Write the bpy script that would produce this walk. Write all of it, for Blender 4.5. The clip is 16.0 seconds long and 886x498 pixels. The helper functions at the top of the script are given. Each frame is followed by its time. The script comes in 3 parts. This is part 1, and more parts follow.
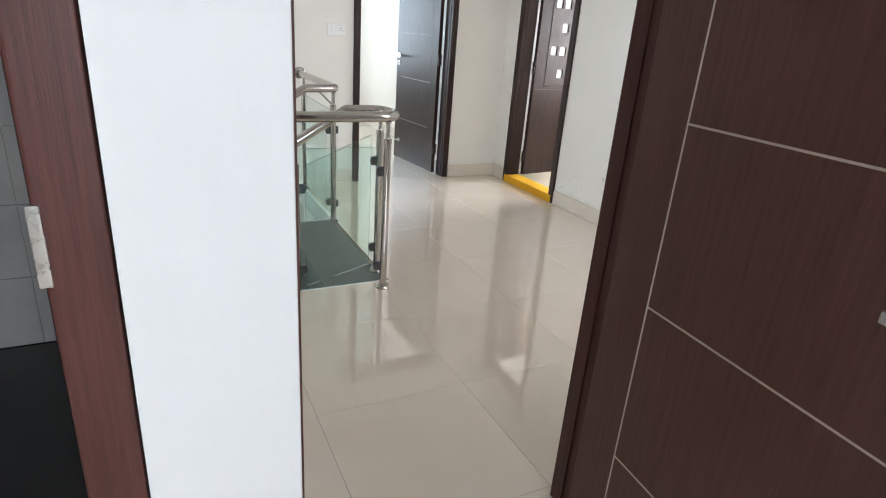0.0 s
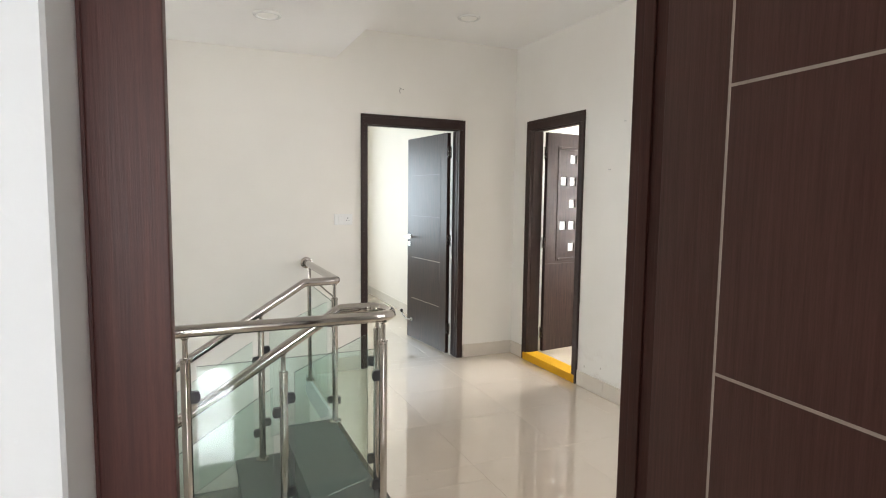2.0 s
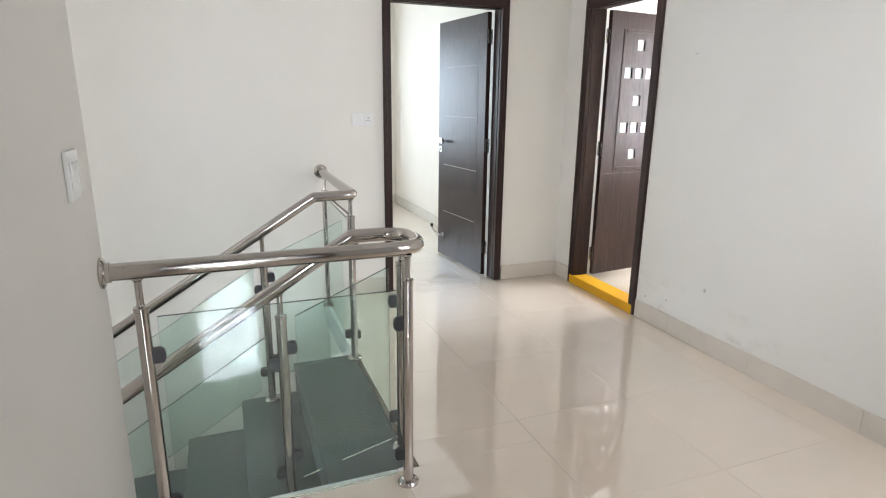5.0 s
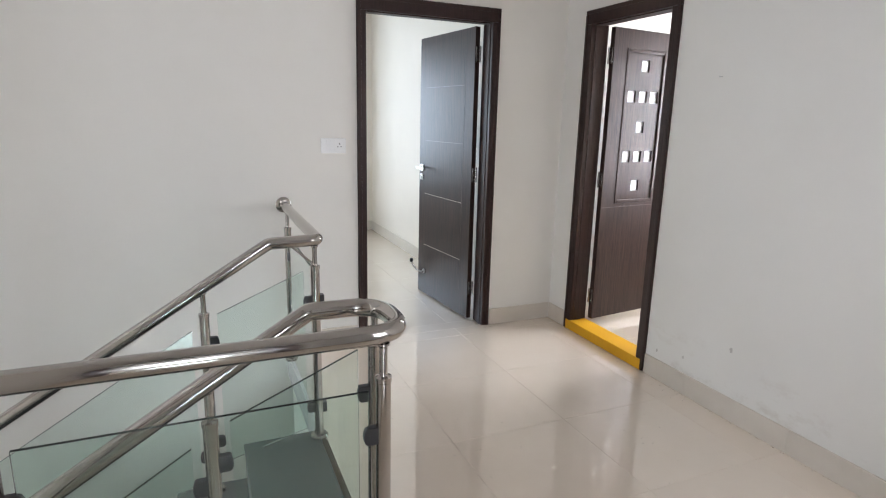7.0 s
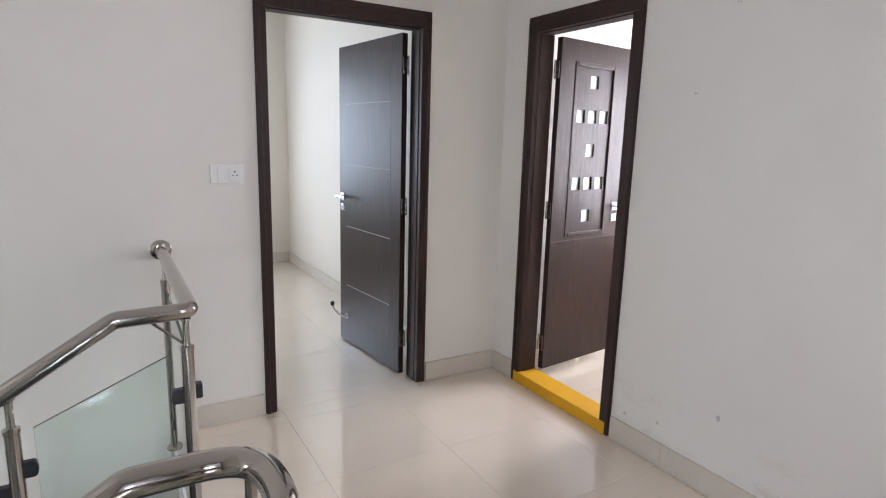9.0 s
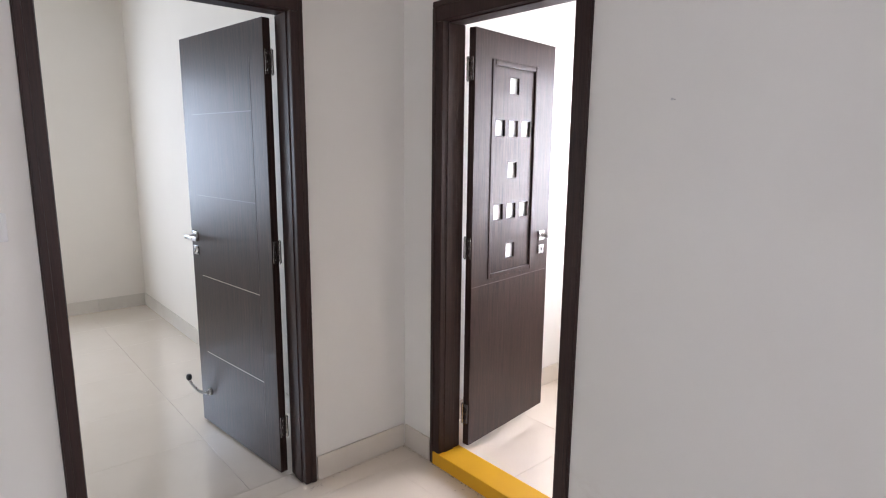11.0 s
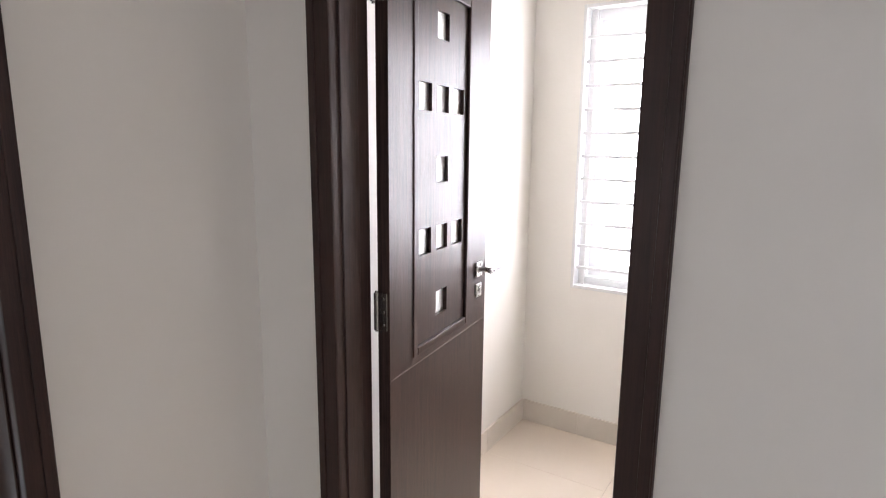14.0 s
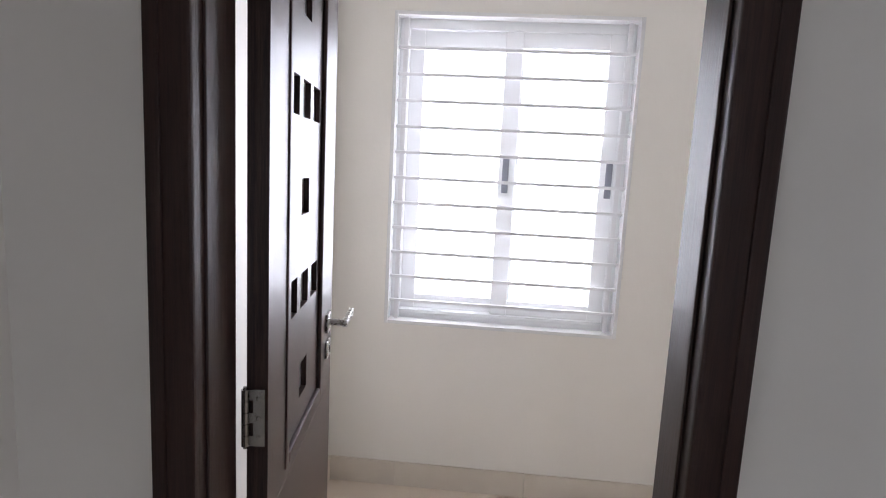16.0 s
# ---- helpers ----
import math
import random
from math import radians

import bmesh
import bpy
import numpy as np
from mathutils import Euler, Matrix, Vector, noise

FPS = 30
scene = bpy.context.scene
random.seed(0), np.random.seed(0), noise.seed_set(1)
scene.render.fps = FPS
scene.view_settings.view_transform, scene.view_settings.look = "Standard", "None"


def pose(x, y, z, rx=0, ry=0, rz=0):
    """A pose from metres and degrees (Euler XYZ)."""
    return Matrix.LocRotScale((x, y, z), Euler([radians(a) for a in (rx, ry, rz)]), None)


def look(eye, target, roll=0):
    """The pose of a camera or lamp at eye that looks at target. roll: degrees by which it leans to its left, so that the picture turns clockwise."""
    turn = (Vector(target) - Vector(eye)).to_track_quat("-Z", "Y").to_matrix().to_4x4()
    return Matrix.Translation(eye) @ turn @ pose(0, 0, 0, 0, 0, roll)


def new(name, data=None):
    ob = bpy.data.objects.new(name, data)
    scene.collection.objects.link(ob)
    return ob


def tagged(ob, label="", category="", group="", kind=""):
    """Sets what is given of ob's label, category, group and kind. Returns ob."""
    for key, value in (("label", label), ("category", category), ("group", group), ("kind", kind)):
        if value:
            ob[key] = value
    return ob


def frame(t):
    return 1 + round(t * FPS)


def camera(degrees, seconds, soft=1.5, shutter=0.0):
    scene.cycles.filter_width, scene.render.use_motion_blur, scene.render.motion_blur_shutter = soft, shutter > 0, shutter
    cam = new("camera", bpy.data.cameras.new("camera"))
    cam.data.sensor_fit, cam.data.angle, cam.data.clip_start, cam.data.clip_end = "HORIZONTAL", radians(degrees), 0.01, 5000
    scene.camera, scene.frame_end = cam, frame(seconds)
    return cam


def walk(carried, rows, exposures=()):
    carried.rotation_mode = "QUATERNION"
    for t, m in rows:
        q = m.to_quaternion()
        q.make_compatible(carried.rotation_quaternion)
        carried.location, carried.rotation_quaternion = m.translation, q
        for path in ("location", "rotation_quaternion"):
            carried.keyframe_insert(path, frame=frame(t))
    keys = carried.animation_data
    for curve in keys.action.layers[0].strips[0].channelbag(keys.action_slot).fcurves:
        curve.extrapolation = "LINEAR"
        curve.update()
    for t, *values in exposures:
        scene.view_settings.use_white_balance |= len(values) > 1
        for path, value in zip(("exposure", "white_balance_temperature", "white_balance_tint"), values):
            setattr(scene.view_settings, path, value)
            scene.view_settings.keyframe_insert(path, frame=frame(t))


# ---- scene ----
cam = camera(75.5, 16.0, soft=1.1)
PATH = [
    (0, (0.8, 0.772, 1.337), (1.66, 2.428, 0.618), 4.3),
    (0.5, (0.864, 0.791, 1.366), (1.77, 2.479, 0.793), 2.4),
    (1, (0.937, 0.841, 1.399), (1.801, 2.604, 1.021), 1.7),
    (1.5, (0.996, 0.904, 1.431), (1.835, 2.705, 1.201), 1.7),
    (2, (1.032, 0.986, 1.455), (1.842, 2.806, 1.275), 0.7),
    (2.5, (1.063, 1.104, 1.45), (1.847, 2.931, 1.228), -0.3),
    (3, (1.099, 1.251, 1.442), (1.875, 3.07, 1.144), -0.3),
    (3.5, (1.119, 1.359, 1.421), (1.899, 3.147, 0.977), 0.3),
    (4, (1.154, 1.451, 1.398), (1.914, 3.228, 0.887), 0.4),
    (6.5, (1.408, 1.989, 1.429), (2.036, 3.827, 0.953), 1.8),
    (7, (1.427, 2.146, 1.439), (2.201, 3.936, 0.994), 1.4),
    (7.5, (1.457, 2.277, 1.439), (2.328, 4.026, 1.012), 0.7),
    (8, (1.518, 2.409, 1.444), (2.45, 4.13, 1.034), 0.7),
    (8.5, (1.61, 2.573, 1.455), (2.578, 4.281, 1.075), 0.7),
    (9, (1.688, 2.714, 1.456), (2.689, 4.404, 1.079), 1.6),
    (9.5, (1.764, 2.885, 1.445), (2.83, 4.539, 1.085), 1.8),
    (10, (1.865, 3.061, 1.471), (3.063, 4.626, 1.131), 1.0),
    (12.5, (2.514, 3.895, 1.542), (3.905, 5.281, 1.163), 1.1),
    (13, (2.615, 4.054, 1.533), (4.114, 5.325, 1.164), 1.3),
    (13.5, (2.704, 4.229, 1.501), (4.303, 5.375, 1.138), 1.8),
    (14, (2.827, 4.394, 1.485), (4.48, 5.46, 1.124), 0.6),
    (14.5, (2.953, 4.561, 1.483), (4.686, 5.5, 1.142), 1.1),
    (15, (3.005, 4.686, 1.489), (4.826, 5.439, 1.147), 2.2),
    (15.5, (3.042, 4.827, 1.478), (4.977, 5.237, 1.177), 3.2),
    (16, (3.059, 4.919, 1.488), (5.032, 5.083, 1.204), 2.9),
]
EXPOSURES = [(0, 0.88, 6400, 12), (1, 0.9, 6650, 13), (2, 0.85, 6900, 13), (2.5, 0.74, 6900, 13), (3.5, 1.06, 6600, 13), (4, 1.1, 6500, 13), (6.5, 0.6, 6400, 16),
             (7, 0.6, 6350, 16), (8, 0.6, 6350, 17), (9, 0.45, 6350, 20), (10, 0.46, 6350, 22), (12.5, 0.38, 6450, 22), (13.5, 0.18, 6500, 21), (14, 0.25, 6550, 21), (15, 0.03, 6300, 20), (16, -0.42, 6200, 20)]
walk(cam, [(t, look(eye, target, roll)) for t, eye, target, roll in PATH], EXPOSURES)

# ---- light ----
world = bpy.data.worlds.new("world")
scene.world = world
world.use_nodes = True
wn = world.node_tree.nodes
sky = wn.new("ShaderNodeTexSky")
sky.sky_type, sky.sun_disc = "NISHITA", False
sky.sun_elevation, sky.sun_rotation = radians(50), radians(200)
wn["Background"].inputs["Strength"].default_value = 0.15
world.node_tree.links.new(sky.outputs["Color"], wn["Background"].inputs["Color"])
sun = new("sun", bpy.data.lights.new("sun", "SUN"))
sun.data.energy, sun.data.angle, sun.data.color = 1.0, radians(12), (1, 0.96, 0.9)
sun.matrix_world = look((0, 0, 10), (1.5, 4.5, 0))


def window_light(name, centre, toward, w, h, watts, colour=(0.93, 0.97, 1.0)):
    lamp = new(name, bpy.data.lights.new(name, "AREA"))
    lamp.data.shape, lamp.data.size, lamp.data.size_y = "RECTANGLE", w, h
    lamp.data.energy, lamp.data.color = watts, colour
    lamp.matrix_world = look(centre, Vector(centre) + Vector(toward))
    return lamp


window_light("window_daylight", (5.80, 4.86, 1.45), (-1, 0, 0), 1.0, 1.3, 62)
window_light("window_daylight", (1.17, -2.045, 1.45), (0, 1, 0), 0.69, 1.29, 41, (0.86, 0.94, 1.0))
window_light("window_daylight", (1.65, 9.345, 1.45), (0, -1, 0), 1.39, 1.29, 50, (0.70, 0.87, 1.0))
# unseen source over the stair landing, added to brighten stairs and hall
window_light("window_daylight", (-2.16, 4.5, 0.95), (1, 0, 0), 1.1, 1.6, 27)
# unseen source in the hall's south wall, added to brighten the north wall
window_light("window_daylight", (3.0, 1.794, 1.5), (0, 1, 0), 1.09, 1.19, 11, (0.96, 0.98, 1.0))


# ---- materials ----
def material(name, base, rough=0.5, metal=0.0, spec=0.5, coat=0.0):
    m = bpy.data.materials.new(name)
    m.use_nodes = True
    b = m.node_tree.nodes["Principled BSDF"]
    b.inputs["Base Color"].default_value = (*base, 1)
    b.inputs["Roughness"].default_value = rough
    b.inputs["Metallic"].default_value = metal
    b.inputs["Specular IOR Level"].default_value = spec
    b.inputs["Coat Weight"].default_value = coat
    b.inputs["Coat Roughness"].default_value = 0.12
    return m


def node(m, kind, **inputs):
    n = m.node_tree.nodes.new(kind)
    for k, v in inputs.items():
        n.inputs[k.replace("_", " ")].default_value = v
    return n


def link(m, a, b):
    m.node_tree.links.new(a, b)


def coords(m, scale=(1, 1, 1), object_space=False):
    if object_space:
        out = m.node_tree.nodes.new("ShaderNodeTexCoord").outputs["Object"]
    else:
        out = m.node_tree.nodes.new("ShaderNodeNewGeometry").outputs["Position"]
    mp = node(m, "ShaderNodeMapping", Scale=scale)
    link(m, out, mp.inputs["Vector"])
    return mp.outputs["Vector"]


def noise_tex(m, vec, scale, detail=4.0, rough=0.55):
    n = node(m, "ShaderNodeTexNoise", Scale=scale, Detail=detail, Roughness=rough)
    link(m, vec, n.inputs["Vector"])
    return n.outputs["Fac"]


def ramp(m, fac, stops):
    r = m.node_tree.nodes.new("ShaderNodeValToRGB")
    e = r.color_ramp.elements
    while len(e) < len(stops):
        e.new(0.5)
    for el, (p, c) in zip(e, stops):
        el.position, el.color = p, (*c, 1)
    link(m, fac, r.inputs["Fac"])
    return r.outputs["Color"]


def mix(m, fac, a, b, how="MIX"):
    n = m.node_tree.nodes.new("ShaderNodeMix")
    n.data_type, n.blend_type = "RGBA", how
    for sock, v in ((n.inputs[0], fac), (n.inputs[6], a), (n.inputs[7], b)):
        if hasattr(v, "links"):
            link(m, v, sock)
        elif isinstance(v, tuple):
            sock.default_value = (*v, 1)
        else:
            sock.default_value = v
    return n.outputs[2]


def bsdf(m):
    return m.node_tree.nodes["Principled BSDF"]


def bump(m, height, strength, dist=0.002):
    n = node(m, "ShaderNodeBump", Strength=strength, Distance=dist)
    link(m, height, n.inputs["Height"])
    link(m, n.outputs["Normal"], bsdf(m).inputs["Normal"])


def spread(m, fac, lo, hi):
    n = node(m, "ShaderNodeMapRange")
    n.inputs["To Min"].default_value, n.inputs["To Max"].default_value = lo, hi
    link(m, fac, n.inputs["Value"])
    return n.outputs["Result"]


def paint(name, base, stain):
    m = material(name, base, 0.55, spec=0.35)
    p = coords(m)
    big = noise_tex(m, p, 1.3, 5)
    fine = noise_tex(m, p, 60, 3)
    col = ramp(m, big, [(0.3, tuple(c * k for c, k in zip(base, stain))), (0.65, base)])
    link(m, col, bsdf(m).inputs["Base Color"])
    link(m, spread(m, big, 0.45, 0.65), bsdf(m).inputs["Roughness"])
    roll = noise_tex(m, coords(m, (1, 1, 0.4)), 14, 4)
    both = node(m, "ShaderNodeMath")
    both.operation = "ADD"
    link(m, fine, both.inputs[0])
    link(m, roll, both.inputs[1])
    bump(m, both.outputs[0], 0.25, 0.0015)
    return m


def wood(name, dark, light, rough=0.3, coat=0.25):
    m = material(name, dark, rough, spec=0.32, coat=coat)
    p = coords(m, (1, 1, 0.035), True)
    streak = noise_tex(m, p, 90, 8, 0.85)
    pores = noise_tex(m, coords(m, (1, 1, 0.02), True), 340, 3)
    broad = noise_tex(m, coords(m, (1, 1, 0.25), True), 5, 3)
    col = ramp(m, streak, [(0.38, dark), (0.64, light)])
    col = mix(m, spread(m, broad, 0.0, 0.55), col, dark)
    link(m, col, bsdf(m).inputs["Base Color"])
    link(m, spread(m, streak, rough * 0.8, rough * 1.35), bsdf(m).inputs["Roughness"])
    grain = node(m, "ShaderNodeMath")
    grain.operation = "ADD"
    link(m, pores, grain.inputs[0]), link(m, streak, grain.inputs[1])
    bump(m, grain.outputs[0], 0.35, 0.0007)
    return m


def tile(name, base, vein, rough=0.05, spec=0.6):
    m = material(name, base, rough, spec=spec)
    p = coords(m)
    info = m.node_tree.nodes.new("ShaderNodeObjectInfo")
    shift = node(m, "ShaderNodeVectorMath")
    shift.operation = "ADD"
    comb = node(m, "ShaderNodeCombineXYZ")
    link(m, spread(m, info.outputs["Random"], 0, 40), comb.inputs["X"])
    link(m, p, shift.inputs[0])
    link(m, comb.outputs[0], shift.inputs[1])
    cloud = noise_tex(m, shift.outputs[0], 3.2, 7, 0.62)
    speck = noise_tex(m, shift.outputs[0], 140, 3)
    col = ramp(m, cloud, [(0.35, vein), (0.62, base)])
    col = mix(m, spread(m, speck, 0.0, 0.12), col, vein)
    link(m, col, bsdf(m).inputs["Base Color"])
    smear = noise_tex(m, p, 5, 4)
    link(m, spread(m, smear, rough * 0.85, rough * 1.2), bsdf(m).inputs["Roughness"])
    return m


WALL = paint("wall_paint", (0.81, 0.785, 0.73), (0.96, 0.955, 0.95))


def damp(name):
    """The wall paint with irregular damp blotches along a low stretch near the small room's door."""
    m = paint(name, (0.81, 0.79, 0.745), (0.96, 0.955, 0.95))
    base = bsdf(m).inputs["Base Color"].links[0].from_socket
    geo = m.node_tree.nodes.new("ShaderNodeNewGeometry")
    sep = m.node_tree.nodes.new("ShaderNodeSeparateXYZ")
    link(m, geo.outputs["Position"], sep.inputs[0])
    mask = None
    for axis, lo, hi in (("Y", 2.6, 3.9), ("Y", 4.8, 4.6), ("Z", 0.40, 0.18)):
        n = node(m, "ShaderNodeMapRange")
        n.interpolation_type = "SMOOTHSTEP"
        n.inputs["From Min"].default_value, n.inputs["From Max"].default_value = min(lo, hi), max(lo, hi)
        n.inputs["To Min"].default_value, n.inputs["To Max"].default_value = (0, 1) if lo < hi else (1, 0)
        link(m, sep.outputs[axis], n.inputs["Value"])
        if mask is None:
            mask = n.outputs[0]
        else:
            mul = node(m, "ShaderNodeMath")
            mul.operation = "MULTIPLY"
            link(m, mask, mul.inputs[0]), link(m, n.outputs[0], mul.inputs[1])
            mask = mul.outputs[0]
    blot = noise_tex(m, coords(m, (1, 0.8, 1.4)), 7, 6, 0.7)
    spots = node(m, "ShaderNodeMapRange")
    spots.inputs["From Min"].default_value, spots.inputs["From Max"].default_value = 0.54, 0.80
    link(m, blot, spots.inputs["Value"])
    mul = node(m, "ShaderNodeMath")
    mul.operation = "MULTIPLY"
    link(m, mask, mul.inputs[0]), link(m, spots.outputs[0], mul.inputs[1])
    link(m, mix(m, mul.outputs[0], base, (0.62, 0.565, 0.50)), bsdf(m).inputs["Base Color"])
    return m


ROOM_WALL = paint("white_room_paint", (0.82, 0.825, 0.83), (0.97, 0.97, 0.97))
BEDROOM_WALL = paint("cream_bedroom_paint", (0.84, 0.775, 0.69), (0.96, 0.955, 0.95))
DAMP_WALL = damp("damp_wall_paint")
CEILING = paint("ceiling_paint", (0.84, 0.83, 0.81), (0.97, 0.97, 0.97))
WOOD = wood("dark_veneer", (0.013, 0.0062, 0.0052), (0.082, 0.043, 0.034), 0.34, 0.0)
ENTRY_WOOD = wood("entry_door_veneer", (0.080, 0.032, 0.026), (0.150, 0.067, 0.055), 0.36, 0.0)
FRAME_WOOD = wood("frame_wood", (0.018, 0.0078, 0.0063), (0.058, 0.026, 0.0205), 0.40, 0.0)
RED_WOOD = wood("reddish_frame_wood", (0.062, 0.019, 0.015), (0.125, 0.044, 0.036), 0.42, 0.0)
INLAY = material("pale_inlay", (0.50, 0.42, 0.36), 0.4)
# also colours door_1's upper inlays, darkened for the leaf's reflection
GROOVE_DIM = material("groove_and_dimmed_inlay", (0.10, 0.072, 0.066), 0.4)
FLOOR = tile("polished_vitrified_tile", (0.80, 0.692, 0.575), (0.775, 0.665, 0.548), 0.018, 0.8)
bsdf(FLOOR).inputs["Coat Weight"].default_value = 1.0
bsdf(FLOOR).inputs["Coat Roughness"].default_value = 0.006
bsdf(FLOOR).inputs["Coat IOR"].default_value = 1.6
JOINT = material("tile_joint", (0.68, 0.60, 0.51), 0.5)
SKIRT = tile("skirting_tile", (0.69, 0.625, 0.545), (0.64, 0.575, 0.495), 0.38, 0.4)
GRANITE = tile("dark_granite", (0.10, 0.112, 0.110), (0.094, 0.106, 0.104), 0.38, 0.45)
BLACK_FLOOR = tile("black_floor_tile", (0.022, 0.022, 0.024), (0.012, 0.012, 0.013), 0.2)
GREY_TILE = tile("grey_wall_tile", (0.56, 0.55, 0.53), (0.45, 0.44, 0.43), 0.15)
YELLOW = paint("yellow_enamel", (0.80, 0.42, 0.012), (0.85, 0.8, 0.8))
STEEL = material("polished_steel", (0.50, 0.465, 0.435), 0.12, 1.0)
_n = noise_tex(STEEL, coords(STEEL), 25, 4)
link(STEEL, spread(STEEL, _n, 0.06, 0.16), bsdf(STEEL).inputs["Roughness"])
HARDWARE = material("brushed_hardware", (0.58, 0.57, 0.56), 0.25, 1.0)
_n = noise_tex(HARDWARE, coords(HARDWARE), 60, 4)
link(HARDWARE, spread(HARDWARE, _n, 0.18, 0.38), bsdf(HARDWARE).inputs["Roughness"])
HINGE = material("dull_steel", (0.44, 0.42, 0.40), 0.22, 1.0)
CLAMP = material("dark_clamp", (0.055, 0.055, 0.06), 0.35, 0.6)
PLASTIC = material("white_plastic", (0.82, 0.82, 0.80), 0.25)
SLOT = material("dark_slot", (0.03, 0.03, 0.03), 0.6)
UPVC = material("white_upvc", (0.84, 0.85, 0.86), 0.3)
PULL = material("grey_pull", (0.22, 0.23, 0.27), 0.45)
BAR = material("white_bar_enamel", (0.80, 0.80, 0.81), 0.35)
MARBLE = tile("white_marble_sill", (0.80, 0.80, 0.79), (0.70, 0.70, 0.70), 0.2)
LENS = material("lamp_diffuser", (0.85, 0.84, 0.80), 0.4)
WIRE = material("wire_sheath", (0.25, 0.23, 0.2), 0.5)
CHIP = paint("bare_plaster", (0.60, 0.565, 0.52), (0.85, 0.85, 0.85))
GROUND = paint("dry_ground", (0.32, 0.29, 0.25), (0.8, 0.8, 0.8))


def glass(name, tint, rough=0.0):
    m = material(name, tint, rough, spec=0.5)
    b = bsdf(m)
    b.inputs["Transmission Weight"].default_value = 1.0
    b.inputs["IOR"].default_value = 1.45
    return m


GLASS = glass("clear_green_glass", (0.86, 0.96, 0.93))
EDGE = glass("glass_edge", (0.30, 0.55, 0.48), 0.2)
FROST = glass("frosted_glass", (0.97, 0.98, 0.97), 0.45)
PANE = glass("window_glass", (0.97, 0.98, 0.98))


# ---- mesh helpers ----
def put(name, bm, mats, parent=None, smooth=False):
    me = bpy.data.meshes.new(name)
    bm.normal_update()
    bm.to_mesh(me)
    bm.free()
    for m in (mats if isinstance(mats, (list, tuple)) else [mats]):
        me.materials.append(m)
    if smooth:
        for p in me.polygons:
            p.use_smooth = True
        me.set_sharp_from_angle(angle=radians(25))
    ob = new(name, me)
    ob.parent = parent
    if smooth:
        even = ob.modifiers.new("even_normals", "WEIGHTED_NORMAL")
        even.weight, even.keep_sharp = 100, True
    return ob


def add_box(bm, lo, hi, bevel=0.0, mat=0):
    lo, hi = Vector(lo), Vector(hi)
    made = bmesh.ops.create_cube(bm, size=1)["verts"]
    for v in made:
        v.co = Vector([lo[i] + (v.co[i] + 0.5) * (hi[i] - lo[i]) for i in range(3)])
    faces = {f for v in made for f in v.link_faces}
    for f in faces:
        f.material_index = mat
    if bevel:
        bmesh.ops.bevel(bm, geom=list({e for v in made for e in v.link_edges}), offset=bevel, segments=2, affect="EDGES", profile=0.5)


def boxes(name, items, mats, parent=None, bevel=0.0):
    bm = bmesh.new()
    for it in items:
        add_box(bm, it[0], it[1], bevel, it[2] if len(it) > 2 else 0)
    return put(name, bm, mats, parent, smooth=bevel > 0)


def round_path(pts, radius, steps=7, last=None):
    """The polyline with its inner corners rounded."""
    pts = [Vector(p) for p in pts]
    out = [pts[0]]
    for k, (a, b, c) in enumerate(zip(pts, pts[1:], pts[2:])):
        u, v = (a - b), (c - b)
        r = min(last if last and k == len(pts) - 3 else radius, u.length * 0.49, v.length * 0.49)
        p, q = b + u.normalized() * r, b + v.normalized() * r
        for i in range(steps + 1):
            t = i / steps
            out.append((1 - t) ** 2 * p + 2 * t * (1 - t) * b + t * t * q)
    out.append(pts[-1])
    return out


def add_tube(bm, pts, r, sides=20, mat=0):
    pts = [Vector(p) for p in pts]
    rings, side = [], None
    for i, p in enumerate(pts):
        d = (pts[min(i + 1, len(pts) - 1)] - pts[max(i - 1, 0)]).normalized()
        side = d.orthogonal().normalized() if side is None else (side - d * side.dot(d)).normalized()
        up = d.cross(side)
        rings.append([bm.verts.new(p + r * (math.cos(a) * side + math.sin(a) * up)) for a in (2 * math.pi * k / sides for k in range(sides))])
    for a, b in zip(rings, rings[1:]):
        for k in range(sides):
            f = bm.faces.new((a[k], a[(k + 1) % sides], b[(k + 1) % sides], b[k]))
            f.material_index = mat
    for ring in (rings[0][::-1], rings[-1]):
        bm.faces.new(ring).material_index = mat


def add_lathe(bm, profile, place, axis="z", sides=24, mat=0):
    """A turned body: profile of (radius, height) along axis at place."""
    turn = {"z": Matrix.Identity(3), "x": Matrix.Rotation(radians(90), 3, "Y"), "y": Matrix.Rotation(radians(-90), 3, "X")}[axis]
    rings = [[bm.verts.new(Vector(place) + turn @ Vector((r * math.cos(2 * math.pi * k / sides), r * math.sin(2 * math.pi * k / sides), h))) for k in range(sides)] for r, h in profile]
    for a, b in zip(rings, rings[1:]):
        for k in range(sides):
            bm.faces.new((a[k], a[(k + 1) % sides], b[(k + 1) % sides], b[k])).material_index = mat
    bm.faces.new(rings[0][::-1]).material_index = mat
    bm.faces.new(rings[-1]).material_index = mat


def empty(name, m, label, category, group="", kind=""):
    e = new(name)
    e.empty_display_size = 0.1
    e.matrix_world = m
    return tagged(e, label, category, group, kind)


# ---- structure ----
CEIL, SOFFIT, HEAD = 2.80, 2.55, 2.13


def wall(name, items, label, mat=None):
    return tagged(boxes(name, items, mat or WALL), label, "wall", kind="structure")


# wall with the bedroom door, running over the stairwell
wall("wall_north", [((-2.12, 5.6, -3.2), (2.335, 5.72, 2.95)), ((2.335, 5.6, HEAD), (3.285, 5.72, 2.95)), ((3.285, 5.6, -0.2), (3.8, 5.72, 2.95)),
                    ((2.335, 5.6, -0.2), (3.285, 5.72, -0.012))],
     "cream painted plaster wall beside the stairwell")
